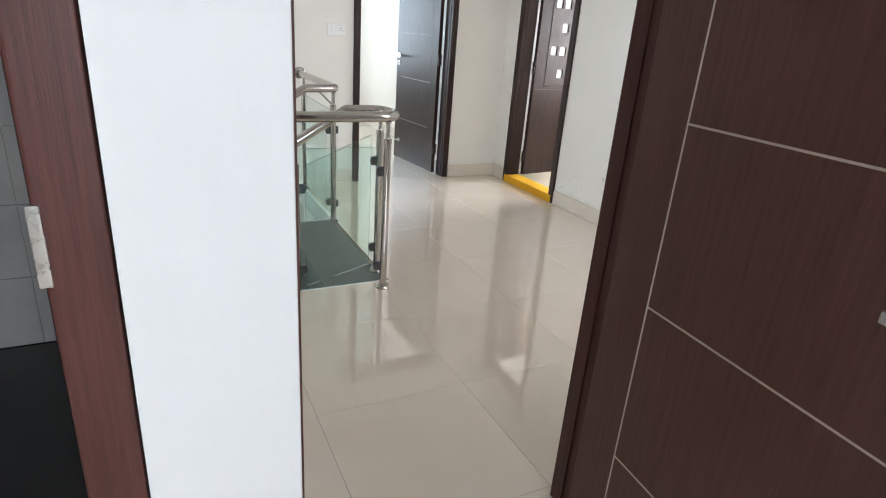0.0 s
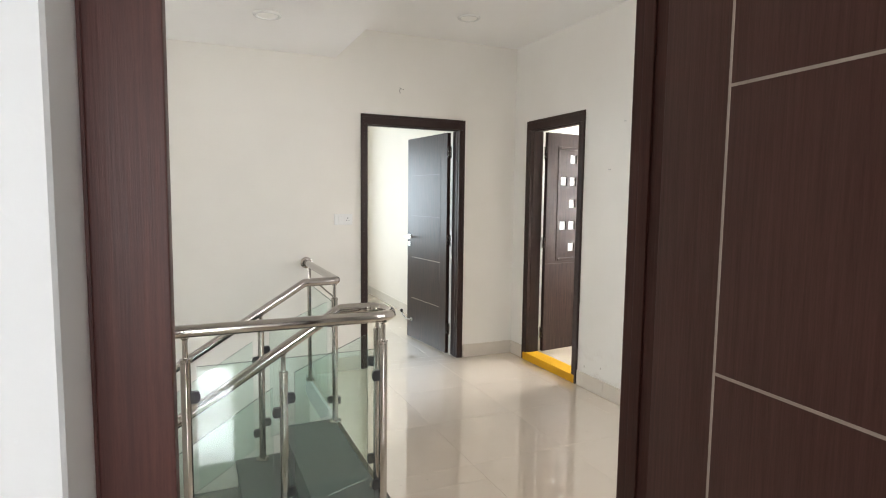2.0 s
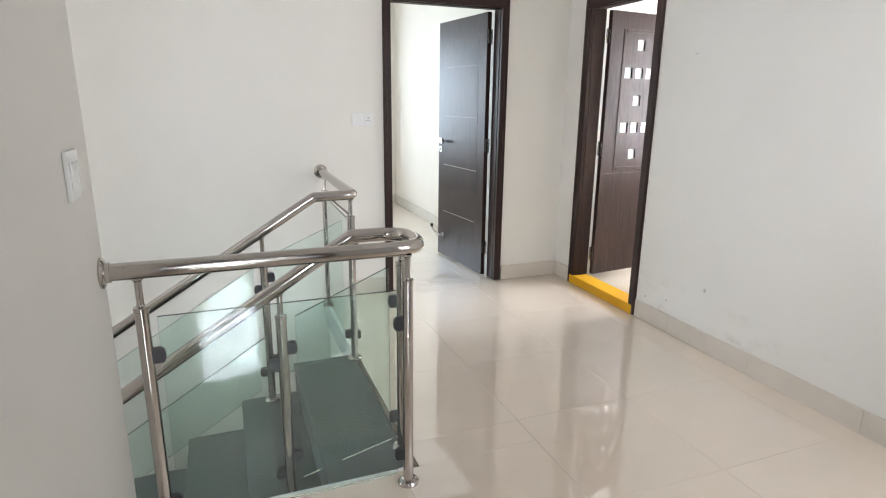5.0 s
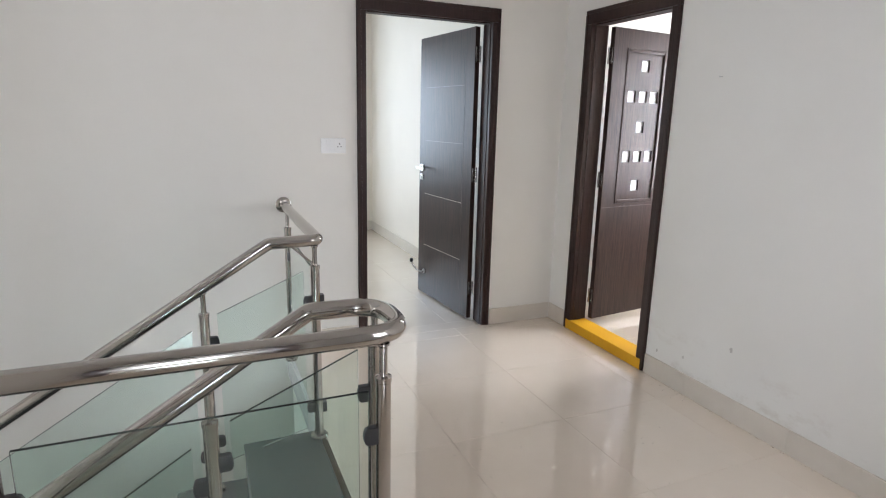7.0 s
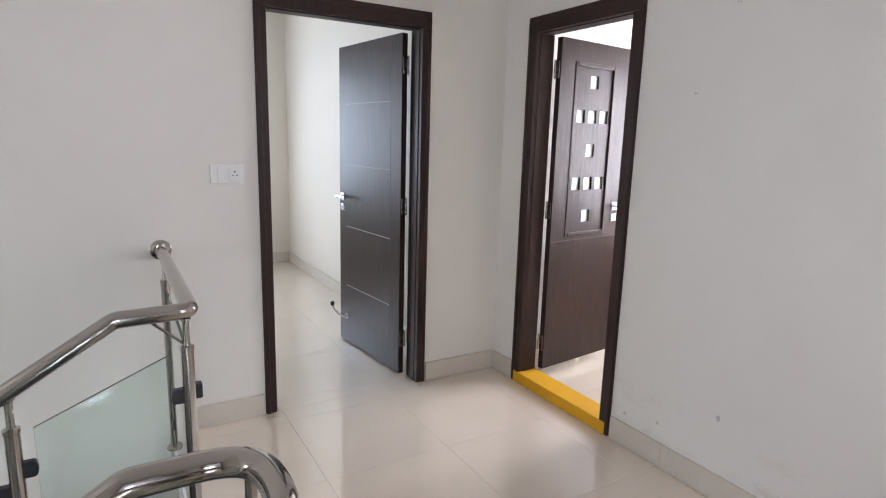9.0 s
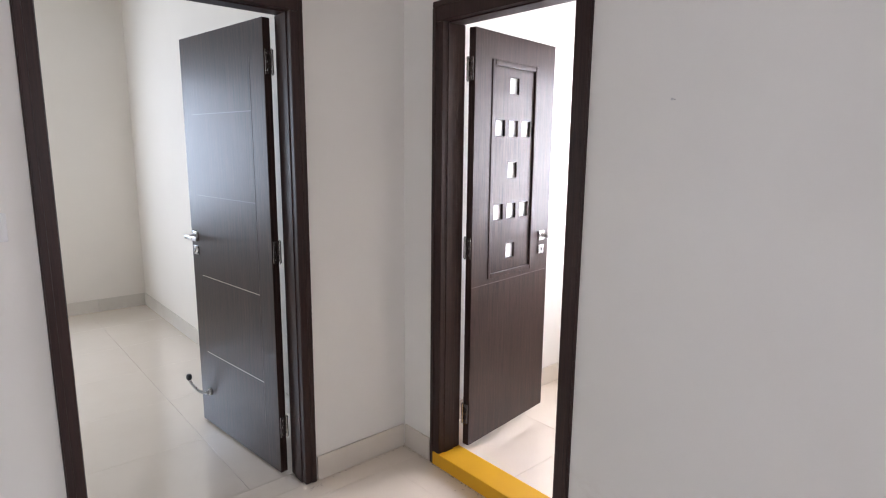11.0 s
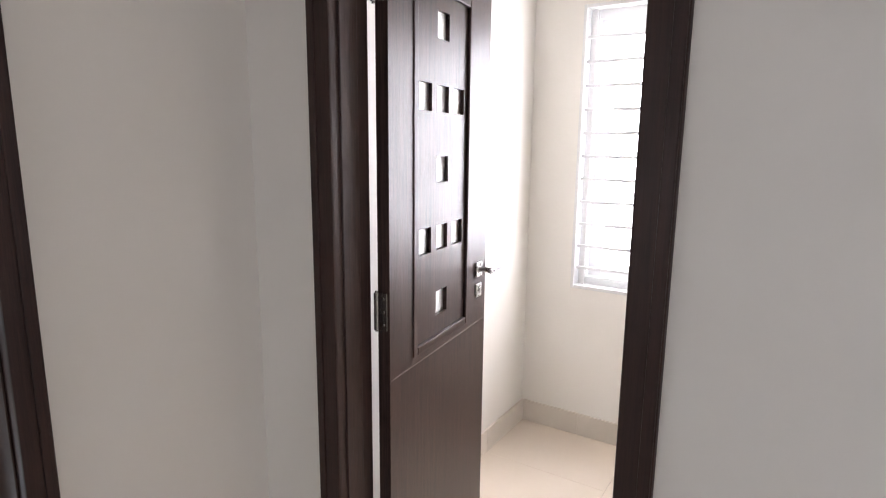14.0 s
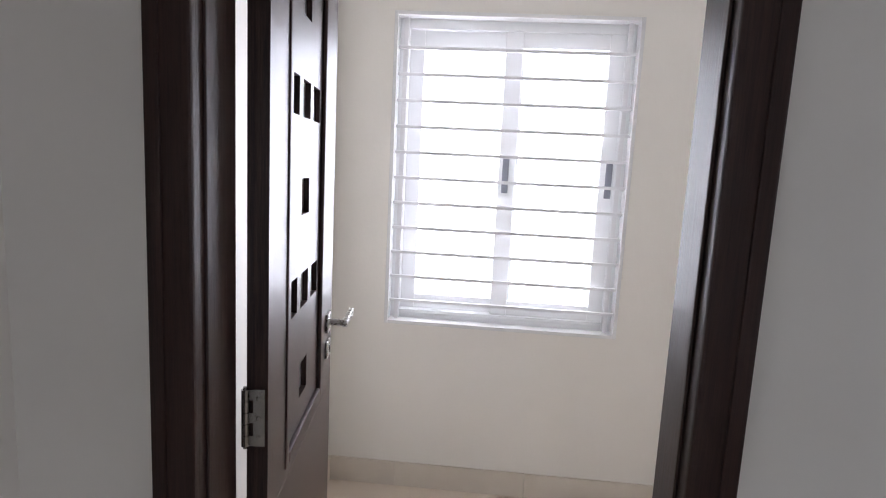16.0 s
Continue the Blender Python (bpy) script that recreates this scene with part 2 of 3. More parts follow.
# wall with the small room's door
wall("wall_east", [((3.8, 1.742, -0.2), (3.92, 4.575, 2.95)), ((3.8, 4.575, HEAD), (3.92, 5.385, 2.95)), ((3.8, 5.385, -0.2), (3.92, 5.72, 2.95)),
                   ((3.8, 4.575, -0.2), (3.92, 5.385, -0.012))],
     "cream painted plaster wall with damp stains low down", DAMP_WALL)
# wall with the doorway that the walk enters by, and a second doorway beside it
# x 2.45 to 3.55 stays open for the unseen window added for light
wall("wall_south", [((-0.163, 1.405, HEAD), (0.727, 1.53, 2.95)), ((0.90, 1.742, HEAD), (1.865, 1.84, 2.95)),
                    ((1.865, 1.742, -0.2), (2.45, 1.84, 2.95)), ((3.55, 1.742, -0.2), (3.8, 1.84, 2.95)), ((2.45, 1.742, -0.2), (3.55, 1.84, 0.9)), ((2.45, 1.742, 2.1), (3.55, 1.84, 2.95)), ((-2.0, 1.405, -0.2), (-0.163, 1.53, 2.95)),
                    ((-0.163, 1.405, -0.2), (0.727, 1.53, -0.012)), ((0.90, 1.742, -0.2), (1.865, 1.84, -0.012))],
     "white painted plaster wall between two doorways", ROOM_WALL)
# plastered pier with a slanting return towards the door frame
bm = bmesh.new()
plan = [(0.750, 1.405), (0.9445, 1.4535), (0.947, 1.46), (0.925, 1.736), (0.905, 1.7365), (0.905, 1.8385), (0.750, 1.8385)]
rings = [[bm.verts.new((x, y, z)) for x, y in plan] for z in (-0.2, 2.949)]
bm.faces.new(rings[0][::-1]), bm.faces.new(rings[1])
for k in range(len(plan)):
    bm.faces.new((rings[0][k], rings[0][(k + 1) % len(plan)], rings[1][(k + 1) % len(plan)], rings[1][k]))
tagged(put("wall_pier", bm, ROOM_WALL), "white painted plaster pier between two doorways", "wall", kind="structure")
wall("wall_switch", [((0.78, 1.84, -3.2), (0.915, 3.475, 2.95))], "cream painted plaster wall with a switch plate")
wall("wall_stair_south", [((-2.12, 3.35, -3.2), (0.78, 3.47, 2.95)), ((0.90, 3.38, -3.2), (1.90, 3.47, -0.16))], "cream painted stairwell side wall")
# stairwell west wall, left open for the unseen window added for light
wall("wall_stair_west", [((-2.12, 3.47, -3.2), (-2.0, 3.95, 2.95)), ((-2.12, 5.05, -3.2), (-2.0, 5.6, 2.95)), ((-2.12, 3.95, -3.2), (-2.0, 5.05, 0.15)),
                         ((-2.12, 3.95, 1.75), (-2.0, 5.05, 2.95))], "cream painted wall above the stair landing")
wall("wall_toilet_west", [((-0.72, 1.57, -0.2), (-0.60, 3.35, 2.95))], "grey tiled washroom wall", GREY_TILE)
# room behind the start of the walk
wall("wall_start_south", [((-2.12, -2.12, -0.2), (0.82, -2.0, 2.95)), ((1.52, -2.12, -0.2), (2.17, -2.0, 2.95)), ((0.82, -2.12, -0.2), (1.52, -2.0, 0.8)),
                          ((0.82, -2.12, 2.1), (1.52, -2.0, 2.95))], "white painted wall with a barred window")
wall("wall_start_east", [((2.05, -2.0, -0.2), (2.17, 1.742, 2.95))], "white painted bedroom wall", ROOM_WALL)
wall("wall_start_west", [((-2.12, -2.0, -0.2), (-2.0, 3.35, 2.95))], "white painted bedroom wall", ROOM_WALL)
# room beyond the north door
wall("wall_bedroom_east", [((3.50, 5.72, -0.2), (3.62, 9.42, 2.95))], "cream painted bedroom wall", BEDROOM_WALL)
wall("wall_bedroom_north", [((0.58, 9.30, -0.2), (0.95, 9.42, 2.95)), ((2.35, 9.30, -0.2), (3.50, 9.42, 2.95)), ((0.95, 9.30, -0.2), (2.35, 9.42, 0.8)),
                            ((0.95, 9.30, 2.1), (2.35, 9.42, 2.95))], "cream painted bedroom wall with a window", BEDROOM_WALL)
wall("wall_bedroom_west", [((0.58, 5.72, -0.2), (0.70, 9.30, 2.95))], "cream painted bedroom wall", BEDROOM_WALL)
# small room beyond the east door
W0, W1, WB, WT = 4.36, 5.365, 0.79, 2.115
wall("wall_small_room_east", [((5.545, 3.38, -0.2), (5.70, W0, 2.95)), ((5.545, W1, -0.2), (5.70, 5.74, 2.95)), ((5.545, W0, -0.2), (5.70, W1, WB)),
                              ((5.545, W0, WT), (5.70, W1, 2.95))], "cream painted wall with a barred sliding window")
wall("wall_small_room_north", [((3.92, 5.62, -0.2), (5.545, 5.74, 2.95))], "cream painted small room wall")
wall("wall_small_room_south", [((3.92, 3.38, -0.2), (5.545, 3.5, 2.95))], "cream painted small room wall")

ceil = boxes("ceiling", [((-2.12, 1.742, 2.95), (5.75, 9.45, 3.10)), ((-2.12, -2.12, 2.95), (2.17, 1.742, 3.10)), ((2.13, 1.84, CEIL), (3.8, 5.6, 2.948)), ((-2.0, 1.84, SOFFIT), (2.13, 5.6, 2.946)),
                         ((-2.0, -2.0, CEIL), (2.05, 1.742, 2.944)), ((0.70, 5.72, CEIL), (3.5, 9.3, 2.942)), ((3.92, 3.5, CEIL), (5.545, 5.62, 2.940))], CEILING)
tagged(ceil, "white painted flat ceiling with a lower soffit over the stairs", "ceiling", kind="structure")

ground = boxes("ground", [((-400, -400, -3.6), (400, 400, -3.4))], GROUND)
tagged(ground, "dry bare ground outside the house", "ground", kind="structure")

# floor slabs under the tiles
floor = boxes("floor", [((0.90, 1.84, -0.16), (1.90, 3.50, -0.008)), ((1.895, 1.84, -0.16), (3.8, 5.6, -0.009)), ((-2.0, -2.0, -0.16), (2.05, 1.445, -0.0085)), ((0.915, 1.445, -0.16), (2.05, 1.742, -0.0083)),
                        ((0.70, 5.72, -0.16), (3.5, 9.3, -0.0075)), ((3.92, 3.5, -0.16), (5.545, 5.62, -0.007)),
                        ((2.335, 5.6, -0.013), (3.285, 5.72, -0.0065)), ((0.915, 1.742, -0.013), (1.865, 1.84, -0.006))], JOINT)
tagged(floor, "polished cream vitrified tile floor with narrow joints", "floor", kind="structure")
wash_floor = boxes("floor_washroom", [((-0.6, 1.405, -0.1), (0.727, 1.57, -0.0035)), ((-0.6, 1.57, -0.1), (0.78, 3.35, -0.004))], BLACK_FLOOR)
tagged(wash_floor, "black tiled washroom floor", "floor", kind="structure")
wash_back = boxes("wall_washroom_tiles", [((-0.60 + 0.30 * i, 3.338, 0.30 * k), (-0.603 + 0.30 * (i + 1), 3.349, 0.30 * k + 0.297)) for i in range(5) for k in range(7)] +
                  [((0.769, 1.84 + 0.3 * i, 0.30 * k), (0.779, 2.137 + 0.3 * i, 0.30 * k + 0.297)) for i in range(5) for k in range(7)], GREY_TILE)
tagged(wash_back, "pale grey marbled washroom wall tiles", "wall tiles", kind="structure")


def skirting(items, label="cream tile skirting along the wall"):
    """Skirting runs laid in 0.6 m pieces with hairline joints."""
    base = empty("baseboard", Matrix.Identity(4), label, "skirting", kind="structure")
    for lo, hi in items:
        axis = 0 if hi[0] - lo[0] > hi[1] - lo[1] else 1
        at = lo[axis]
        while at < hi[axis] - 0.01:
            end = min(at + 0.6, hi[axis])
            a, b = list(lo), list(hi)
            a[axis], b[axis] = at + 0.0006, end - 0.0006
            b[2] += random.uniform(-0.0012, 0.0012)
            boxes("skirting_tile", [(a, b)], SKIRT, base, 0.0018)
            at = end
    return base


SK = 0.115
skirting([((1.93, 5.588, 0), (2.33, 5.5995, SK)), ((3.29, 5.588, 0), (3.788, 5.5995, SK))])
skirting([((3.788, 1.86, 0), (3.7995, 4.57, SK)), ((3.788, 5.39, 0), (3.7995, 5.588, SK))])
skirting([((0.9155, 1.86, 0), (0.927, 3.395, SK)), ((1.87, 1.8405, 0), (3.788, 1.852, SK))])
skirting([((3.488, 5.74, 0), (3.4995, 9.288, SK)), ((0.7, 9.288, 0), (3.4995, 9.2995, SK))])
skirting([((5.533, 3.5, 0), (5.5445, 5.607, SK)), ((3.93, 5.607, 0), (5.5445, 5.6195, SK)), ((3.93, 3.5005, 0), (5.533, 3.512, SK))])

# yellow door sill of the small room
sill = boxes("threshold", [((3.785, 4.585, -0.006), (3.925, 5.375, 0.066))], YELLOW, bevel=0.006)
tagged(sill, "yellow painted raised door threshold on the floor", "threshold", kind="structure")

# ---- stairs ----
RISE, GO = 0.172, 0.275
Y0, Y1 = 3.53, 4.60
stair = empty("staircase", pose(1.87, Y0, 0), "dark granite stairs with white plastered sides going down", "stairs", kind="structure")


def local(ob):
    """Keeps a part built in world places where it is under its parent."""
    ob.matrix_parent_inverse = ob.parent.matrix_world.inverted()
    return ob


bpy.context.view_layer.update()
body, steps = [], 9
for i in range(steps):
    x1 = 1.87 - (0.32 + GO * (i - 1) if i else 0)
    x0 = 1.87 - 0.32 - GO * i
    z = -RISE * i
    body.append(((x0, 3.472, z - 0.45), (x1, Y1 - 0.004, z - 0.022)))
    local(boxes("tread", [((x0 - 0.018 if i else x0 - 0.01, Y0 if i else 3.52, z - 0.02), (x1, Y1 + 0.006, z))], GRANITE, stair, 0.003))
    local(boxes("riser", [((x0 - 0.006, Y0 + 0.002, z - RISE + 0.001), (x0, Y1, z - 0.021))], GRANITE, stair))
local(boxes("stringer", body, WALL, stair))
xl = 1.87 - 0.32 - GO * (steps - 1)
zl = -RISE * steps
local(boxes("landing", [((-2.0, 3.47, zl - 0.15), (xl - 0.007, 5.6, zl))], GRANITE, stair))
low = []
for i in range(1, 9):
    a = xl - 0.05 + GO * (i - 1)
    z = zl - RISE * i
    low.append(((a, 4.66, z - 0.02), (a + GO + 0.015, 5.596, z)))
local(boxes("lower_flight", low, GRANITE, stair))
local(boxes("lower_flight_soffit", [((lo[0], 4.66, lo[2] - 0.4), (hi[0] - 0.015, 5.594, lo[2] - 0.002)) for lo, hi in low], WALL, stair))
local(boxes("slab_edge", [((1.872, 4.61, -0.16), (1.8935, 5.598, -0.001)), ((0.905, 3.502, -0.16), (1.868, 3.518, -0.001))], MARBLE, stair))
wall("wall_stair_east", [((1.90, 3.38, -3.2), (2.02, 5.6, -0.165))], "cream painted wall below the landing")
boxes_low = boxes("floor_lower", [((-2.0, 3.47, -3.3), (2.0, 5.6, -3.2))], JOINT)
tagged(boxes_low, "tiled floor of the storey below", "floor", kind="structure")


# ---- railings ----
RAIL_R, RAIL_Z = 0.0255, 0.915
SLOPE = RISE / GO


def post(parent, x, y, base, top):
    bm = bmesh.new()
    add_lathe(bm, [(0.040, 0), (0.040, 0.006), (0.034, 0.014), (0.0215, 0.018), (0.0195, 0.03), (0.0195, top - base - 0.105), (0.0215, top - base - 0.103),
                   (0.0215, top - base - 0.09), (0.012, top - base - 0.086), (0.0105, top - base - 0.08), (0.0105, top - base - 0.012), (0.016, top - base - 0.006),
                   (0.016, top - base)], (x, y, base))
    return local(put("post", bm, STEEL, parent, True))


def clamp(parent, x, y, z, dx, dy):
    """Half-round jaw that grips the pane edge, standing out from the post along (dx, dy)."""
    bm = bmesh.new()
    n = 10
    rim = [(-0.006, -0.024), (0.022, -0.024)] + [(0.022 + 0.011 * math.sin(math.pi * k / n), -0.024 * math.cos(math.pi * k / n)) for k in range(1, n)] + [(0.022, 0.024), (-0.006, 0.024)]
    rings = []
    for off in (-0.011, 0.011):
        rings.append([bm.verts.new((x + dx * (0.02 + u) + dy * off, y + dy * (0.02 + u) + dx * off, z + w)) for u, w in rim])
    bm.faces.new(rings[0][::-1]), bm.faces.new(rings[1])
    for k in range(len(rim)):
        a, b = k, (k + 1) % len(rim)
        bm.faces.new((rings[0][a], rings[0][b], rings[1][b], rings[1][a]))
    bmesh.ops.recalc_face_normals(bm, faces=bm.faces)
    bmesh.ops.bevel(bm, geom=list(bm.edges), offset=0.002, segments=1, affect="EDGES")
    return local(put("clamp", bm, CLAMP, parent, True))


def pane(parent, a, b, outline, thick=0.010):
    """An upright sheet of glass between plan points a and b; outline: (share of the way, height) round the sheet."""
    bm = bmesh.new()
    a, b = Vector((*a, 0)), Vector((*b, 0))
    d = (b - a).normalized()
    n = Vector((-d.y, d.x, 0)) * thick / 2
    c = [a.lerp(b, u) + Vector((0, 0, z)) for u, z in outline]
    f = [bm.verts.new(p + n) for p in c]
    g = [bm.verts.new(p - n) for p in c]
    bm.faces.new(f), bm.faces.new(g[::-1])
    for k in range(len(c)):
        m = (k + 1) % len(c)
        bm.faces.new((f[k], g[k], g[m], f[m])).material_index = 1
    bmesh.ops.recalc_face_normals(bm, faces=bm.faces)
    ob = local(put("glass_panel", bm, [GLASS, EDGE], parent))
    ob.visible_shadow = False
    return ob


FLAT = [(0, 0.045), (1, 0.045), (1, 0.768), (0, 0.768)]


def handrail(parent, pts, bend):
    bm = bmesh.new()
    add_tube(bm, round_path(pts, bend, last=0.012), RAIL_R, 24)
    return local(put("handrail", bm, STEEL, parent, True))


def rosette(parent, place, axis, sign):
    bm = bmesh.new()
    prof = [(0.046, 0.0005), (0.046, 0.006), (0.040, 0.011), (0.030, 0.014), (0.030, 0.024)]
    add_lathe(bm, [(r, h * sign) for r, h in prof], place, axis)
    bmesh.ops.recalc_face_normals(bm, faces=bm.faces)
    return local(put("wall_flange", bm, STEEL, parent, True))


RY, SY, FY, RX = 3.425, 3.65, 4.555, 1.885
BEND = 1.68


def rail_z(x):
    return RAIL_Z - max(0.0, BEND - x) * SLOPE


near = empty("stair_railing", pose(1.83, RY, 0), "polished steel stair railing with clear green glass panels", "railing", "stair railings")
bpy.context.view_layer.update()
handrail(near, [(0.920, RY, RAIL_Z), (1.885, RY, RAIL_Z), (1.885, SY, RAIL_Z), (BEND, SY, RAIL_Z), (-0.55, SY, rail_z(-0.55))], 0.102)
rosette(near, (0.9155, RY, RAIL_Z), "x", 1)
for x in (1.825, 1.005):
    post(near, x, RY, 0, RAIL_Z - RAIL_R + 0.004)
for z in (0.645, 0.13):
    clamp(near, 1.825, RY, z, -1, 0)
    clamp(near, 1.005, RY, z, 1, 0)
pane(near, (1.045, RY), (1.785, RY), FLAT)
POSTS = (1.868, 1.415, 0.59, -0.235)


def stair_side(parent, y):
    for k, x in enumerate(POSTS):
        step = 0 if x > 1.55 else 1 + int((1.55 - x) / GO)
        post(parent, x, y, -RISE * step, rail_z(x) - RAIL_R + 0.008)
    for x1, x0 in zip(POSTS, POSTS[1:]):
        a, b = x1 - 0.05, x0 + 0.05
        top = [rail_z(v) - 0.147 for v in (a, b)]
        foot = [min(rail_z(v) - 0.82, 0.05) for v in (a, b)]
        pane(parent, (a, y), (b, y), [(0, foot[0]), (1, foot[1]), (1, top[1]), (0, top[0] + (0.018 if a > BEND else 0.0))])
        for v, s, p in ((x1, -1, 0), (x0, 1, 1)):
            clamp(parent, v, y, top[p] - 0.12, s, 0)
            clamp(parent, v, y, foot[p] + 0.10, s, 0)


stair_side(near, SY)
far = empty("stair_railing", pose(RX, FY, 0), "polished steel stair railing with clear green glass panels", "railing", "stair railings")
bpy.context.view_layer.update()
handrail(far, [(RX, 5.595, RAIL_Z + 0.005), (RX, FY, RAIL_Z + 0.005), (BEND, FY, RAIL_Z), (-0.55, FY, rail_z(-0.55))], 0.035)
rosette(far, (RX, 5.5995, RAIL_Z + 0.005), "y", -1)
post(far, RX, 5.46, 0, RAIL_Z - RAIL_R + 0.008)
for z in (0.645, 0.13):
    clamp(far, RX, 5.46, z, 0, -1)
    clamp(far, POSTS[0] + 0.03, FY, z, 0, 1)
pane(far, (RX - 0.01, 4.61), (RX, 5.41), FLAT)
stair_side(far, FY)
bm = bmesh.new()
add_tube(bm, [(1.775, FY, RAIL_Z - 0.02), (1.862, FY, RAIL_Z - 0.10)], 0.0045, 10)
local(put("brace", bm, STEEL, far, True))


# ---- doors ----
def door_frame(parent, w, depth, mat, jamb=0.072, head=0.085):
    """Three-piece frame in the door's own space: x along the opening, y through the wall, outer width w."""
    bm = bmesh.new()
    for lo, hi in (((0, 0, 0), (jamb, depth, HEAD - head)), ((w - jamb, 0, 0), (w, depth, HEAD - head)), ((0, 0, HEAD - head), (w, depth, HEAD))):
        add_box(bm, lo, hi, 0.006)
    # raised outer mould and planted stop
    for lo, hi in (((0.004, -0.004, 0), (0.026, 0.004, HEAD - 0.028)), ((w - 0.026, -0.004, 0), (w - 0.004, 0.004, HEAD - 0.028)), ((0.004, -0.003, HEAD - 0.026), (w - 0.004, 0.004, HEAD - 0.004)),
                   ((jamb - 0.001, 0.03, 0), (jamb + 0.005, depth - 0.045, HEAD - head)), ((w - jamb - 0.005, 0.03, 0), (w - jamb + 0.001, depth - 0.045, HEAD - head)),
                   ((jamb + 0.006, 0.03, HEAD - head - 0.006), (w - jamb - 0.006, depth - 0.045, HEAD - head + 0.001))):
        add_box(bm, lo, hi, 0.003)
    return put("frame", bm, mat, parent, True)


def hinge(parent, m):
    bm = bmesh.new()
    for k in range(5):
        z = -0.05 + 0.02 * k
        add_tube(bm, [(0, 0, z + 0.0008), (0, 0, z + 0.0192)], 0.0068, 12)
        if k % 2:
            add_box(bm, (-0.0013, 0.003, z + 0.001), (0.0013, 0.013, z + 0.019))
        else:
            add_box(bm, (0.003, -0.0013, z + 0.001), (0.013, 0.0013, z + 0.019))
    add_tube(bm, [(0, 0, -0.054), (0, 0, 0.054)], 0.0035, 10)
    add_box(bm, (0.0125, -0.0014, -0.05), (0.032, 0.0014, 0.05), 0.0006)
    add_box(bm, (-0.0014, 0.0125, -0.05), (0.0014, 0.032, 0.05), 0.0006)
    for z in (-0.034, 0, 0.034):
        for s in (-1, 1):
            add_lathe(bm, [(0.0042, s * 0.0012), (0.0042, s * 0.0022), (0.0028, s * 0.003)], (0.022, 0, z), "y", 10)
            add_lathe(bm, [(0.0042, s * 0.0012), (0.0042, s * 0.0022), (0.0028, s * 0.003)], (0, 0.022, z), "x", 10)
    bmesh.ops.recalc_face_normals(bm, faces=bm.faces)
    ob = put("hinge", bm, HINGE, parent, True)
    ob.matrix_basis = m
    return tagged(ob, "steel butt hinge")


def lever(parent, u, y, z, side, toward):
    """Lever on a square rose at u along the leaf, with the lock plate below; side: -1 or 1 across the leaf; toward: way the lever points."""
    bm = bmesh.new()
    s = side
    add_box(bm, (u - 0.026, min(y, y + s * 0.008), z - 0.026), (u + 0.026, max(y, y + s * 0.008), z + 0.026), 0.003)
    add_tube(bm, [(u, y + s * 0.006, z), (u, y + s * 0.05, z)], 0.009, 14)
    a, b = sorted((u - toward * 0.012, u + toward * 0.125))
    add_box(bm, (a, min(y + s * 0.042, y + s * 0.056), z - 0.010), (b, max(y + s * 0.042, y + s * 0.056), z + 0.010), 0.003)
    put("handle", bm, HARDWARE, parent, True)
    bm = bmesh.new()
    add_box(bm, (u - 0.024, min(y, y + s * 0.007), z - 0.098), (u + 0.024, max(y, y + s * 0.007), z - 0.05), 0.003)
    add_box(bm, (u - 0.005, min(y + s * 0.0068, y + s * 0.010), z - 0.084), (u + 0.005, max(y + s * 0.0068, y + s * 0.010), z - 0.063), 0.001, 1)
    put("lock_plate", bm, [HARDWARE, SLOT], parent, True)


def inlays(parent, w, y, zs, u0, z0, z1, side, mat, wide=0.004, vertical=True):
    items = [((u0, z), (w, z + wide)) for z in zs]
    if vertical:
        items.append(((u0 - wide, z0), (u0 - 0.0002, z1)))
    bm = bmesh.new()
    for (a, c), (b, d) in items:
        add_box(bm, (a, min(y - 0.0008, y + side * 0.0008), c), (b, max(y + 0.0008, y + side * 0.0008), d))
    return put("inlay", bm, mat, parent)


# bedroom door: frame in the north wall, leaf swung into the bedroom
LEAF_T = 0.035
door_1 = empty("door_1", pose(2.335, 5.588, 0), "open dark veneered flush door with thin inlaid lines", "door", "dark doors", "structure")
door_frame(door_1, 0.95, 0.140, FRAME_WOOD, 0.058)
leaf_1 = boxes("leaf", [((0, 0, 0.012), (0.80, LEAF_T, 2.035))], WOOD, door_1, 0.002)
leaf_1.matrix_basis = pose(0.878, 0.152, 0, 0, 0, 95.7)
lever(leaf_1, 0.752, LEAF_T, 1.05, 1, -1)
inlays(leaf_1, 0.70, LEAF_T, (0.425, 0.845), 0.12, 0.012, 2.03, 1, INLAY, 0.004, False)
# upper two inlays darker than the lower: the leaf's reflection put into colour
inlays(leaf_1, 0.70, LEAF_T, (1.265, 1.665), 0.12, 0.2, 1.9, 1, GROOVE_DIM, 0.003)
for z in (0.24, 1.06, 1.86):
    hinge(leaf_1, pose(-0.008, 0.0, z, 0, 0, 0))
bm = bmesh.new()
add_lathe(bm, [(0.020, 0), (0.020, 0.006), (0.010, 0.010), (0.008, 0.030)], (0.695, LEAF_T, 0.20), "y", 16)
add_tube(bm, round_path([(0.695, LEAF_T + 0.026, 0.20), (0.72, LEAF_T + 0.05, 0.205), (0.76, LEAF_T + 0.075, 0.25), (0.768, LEAF_T + 0.08, 0.275)], 0.02), 0.007, 12)
add_lathe(bm, [(0.009, -0.016), (0.014, -0.008), (0.014, 0.010), (0.009, 0.016)], (0.768, LEAF_T + 0.08, 0.285), "z", 14, 1)
put("door_stop", bm, [HARDWARE, SLOT], leaf_1, True)

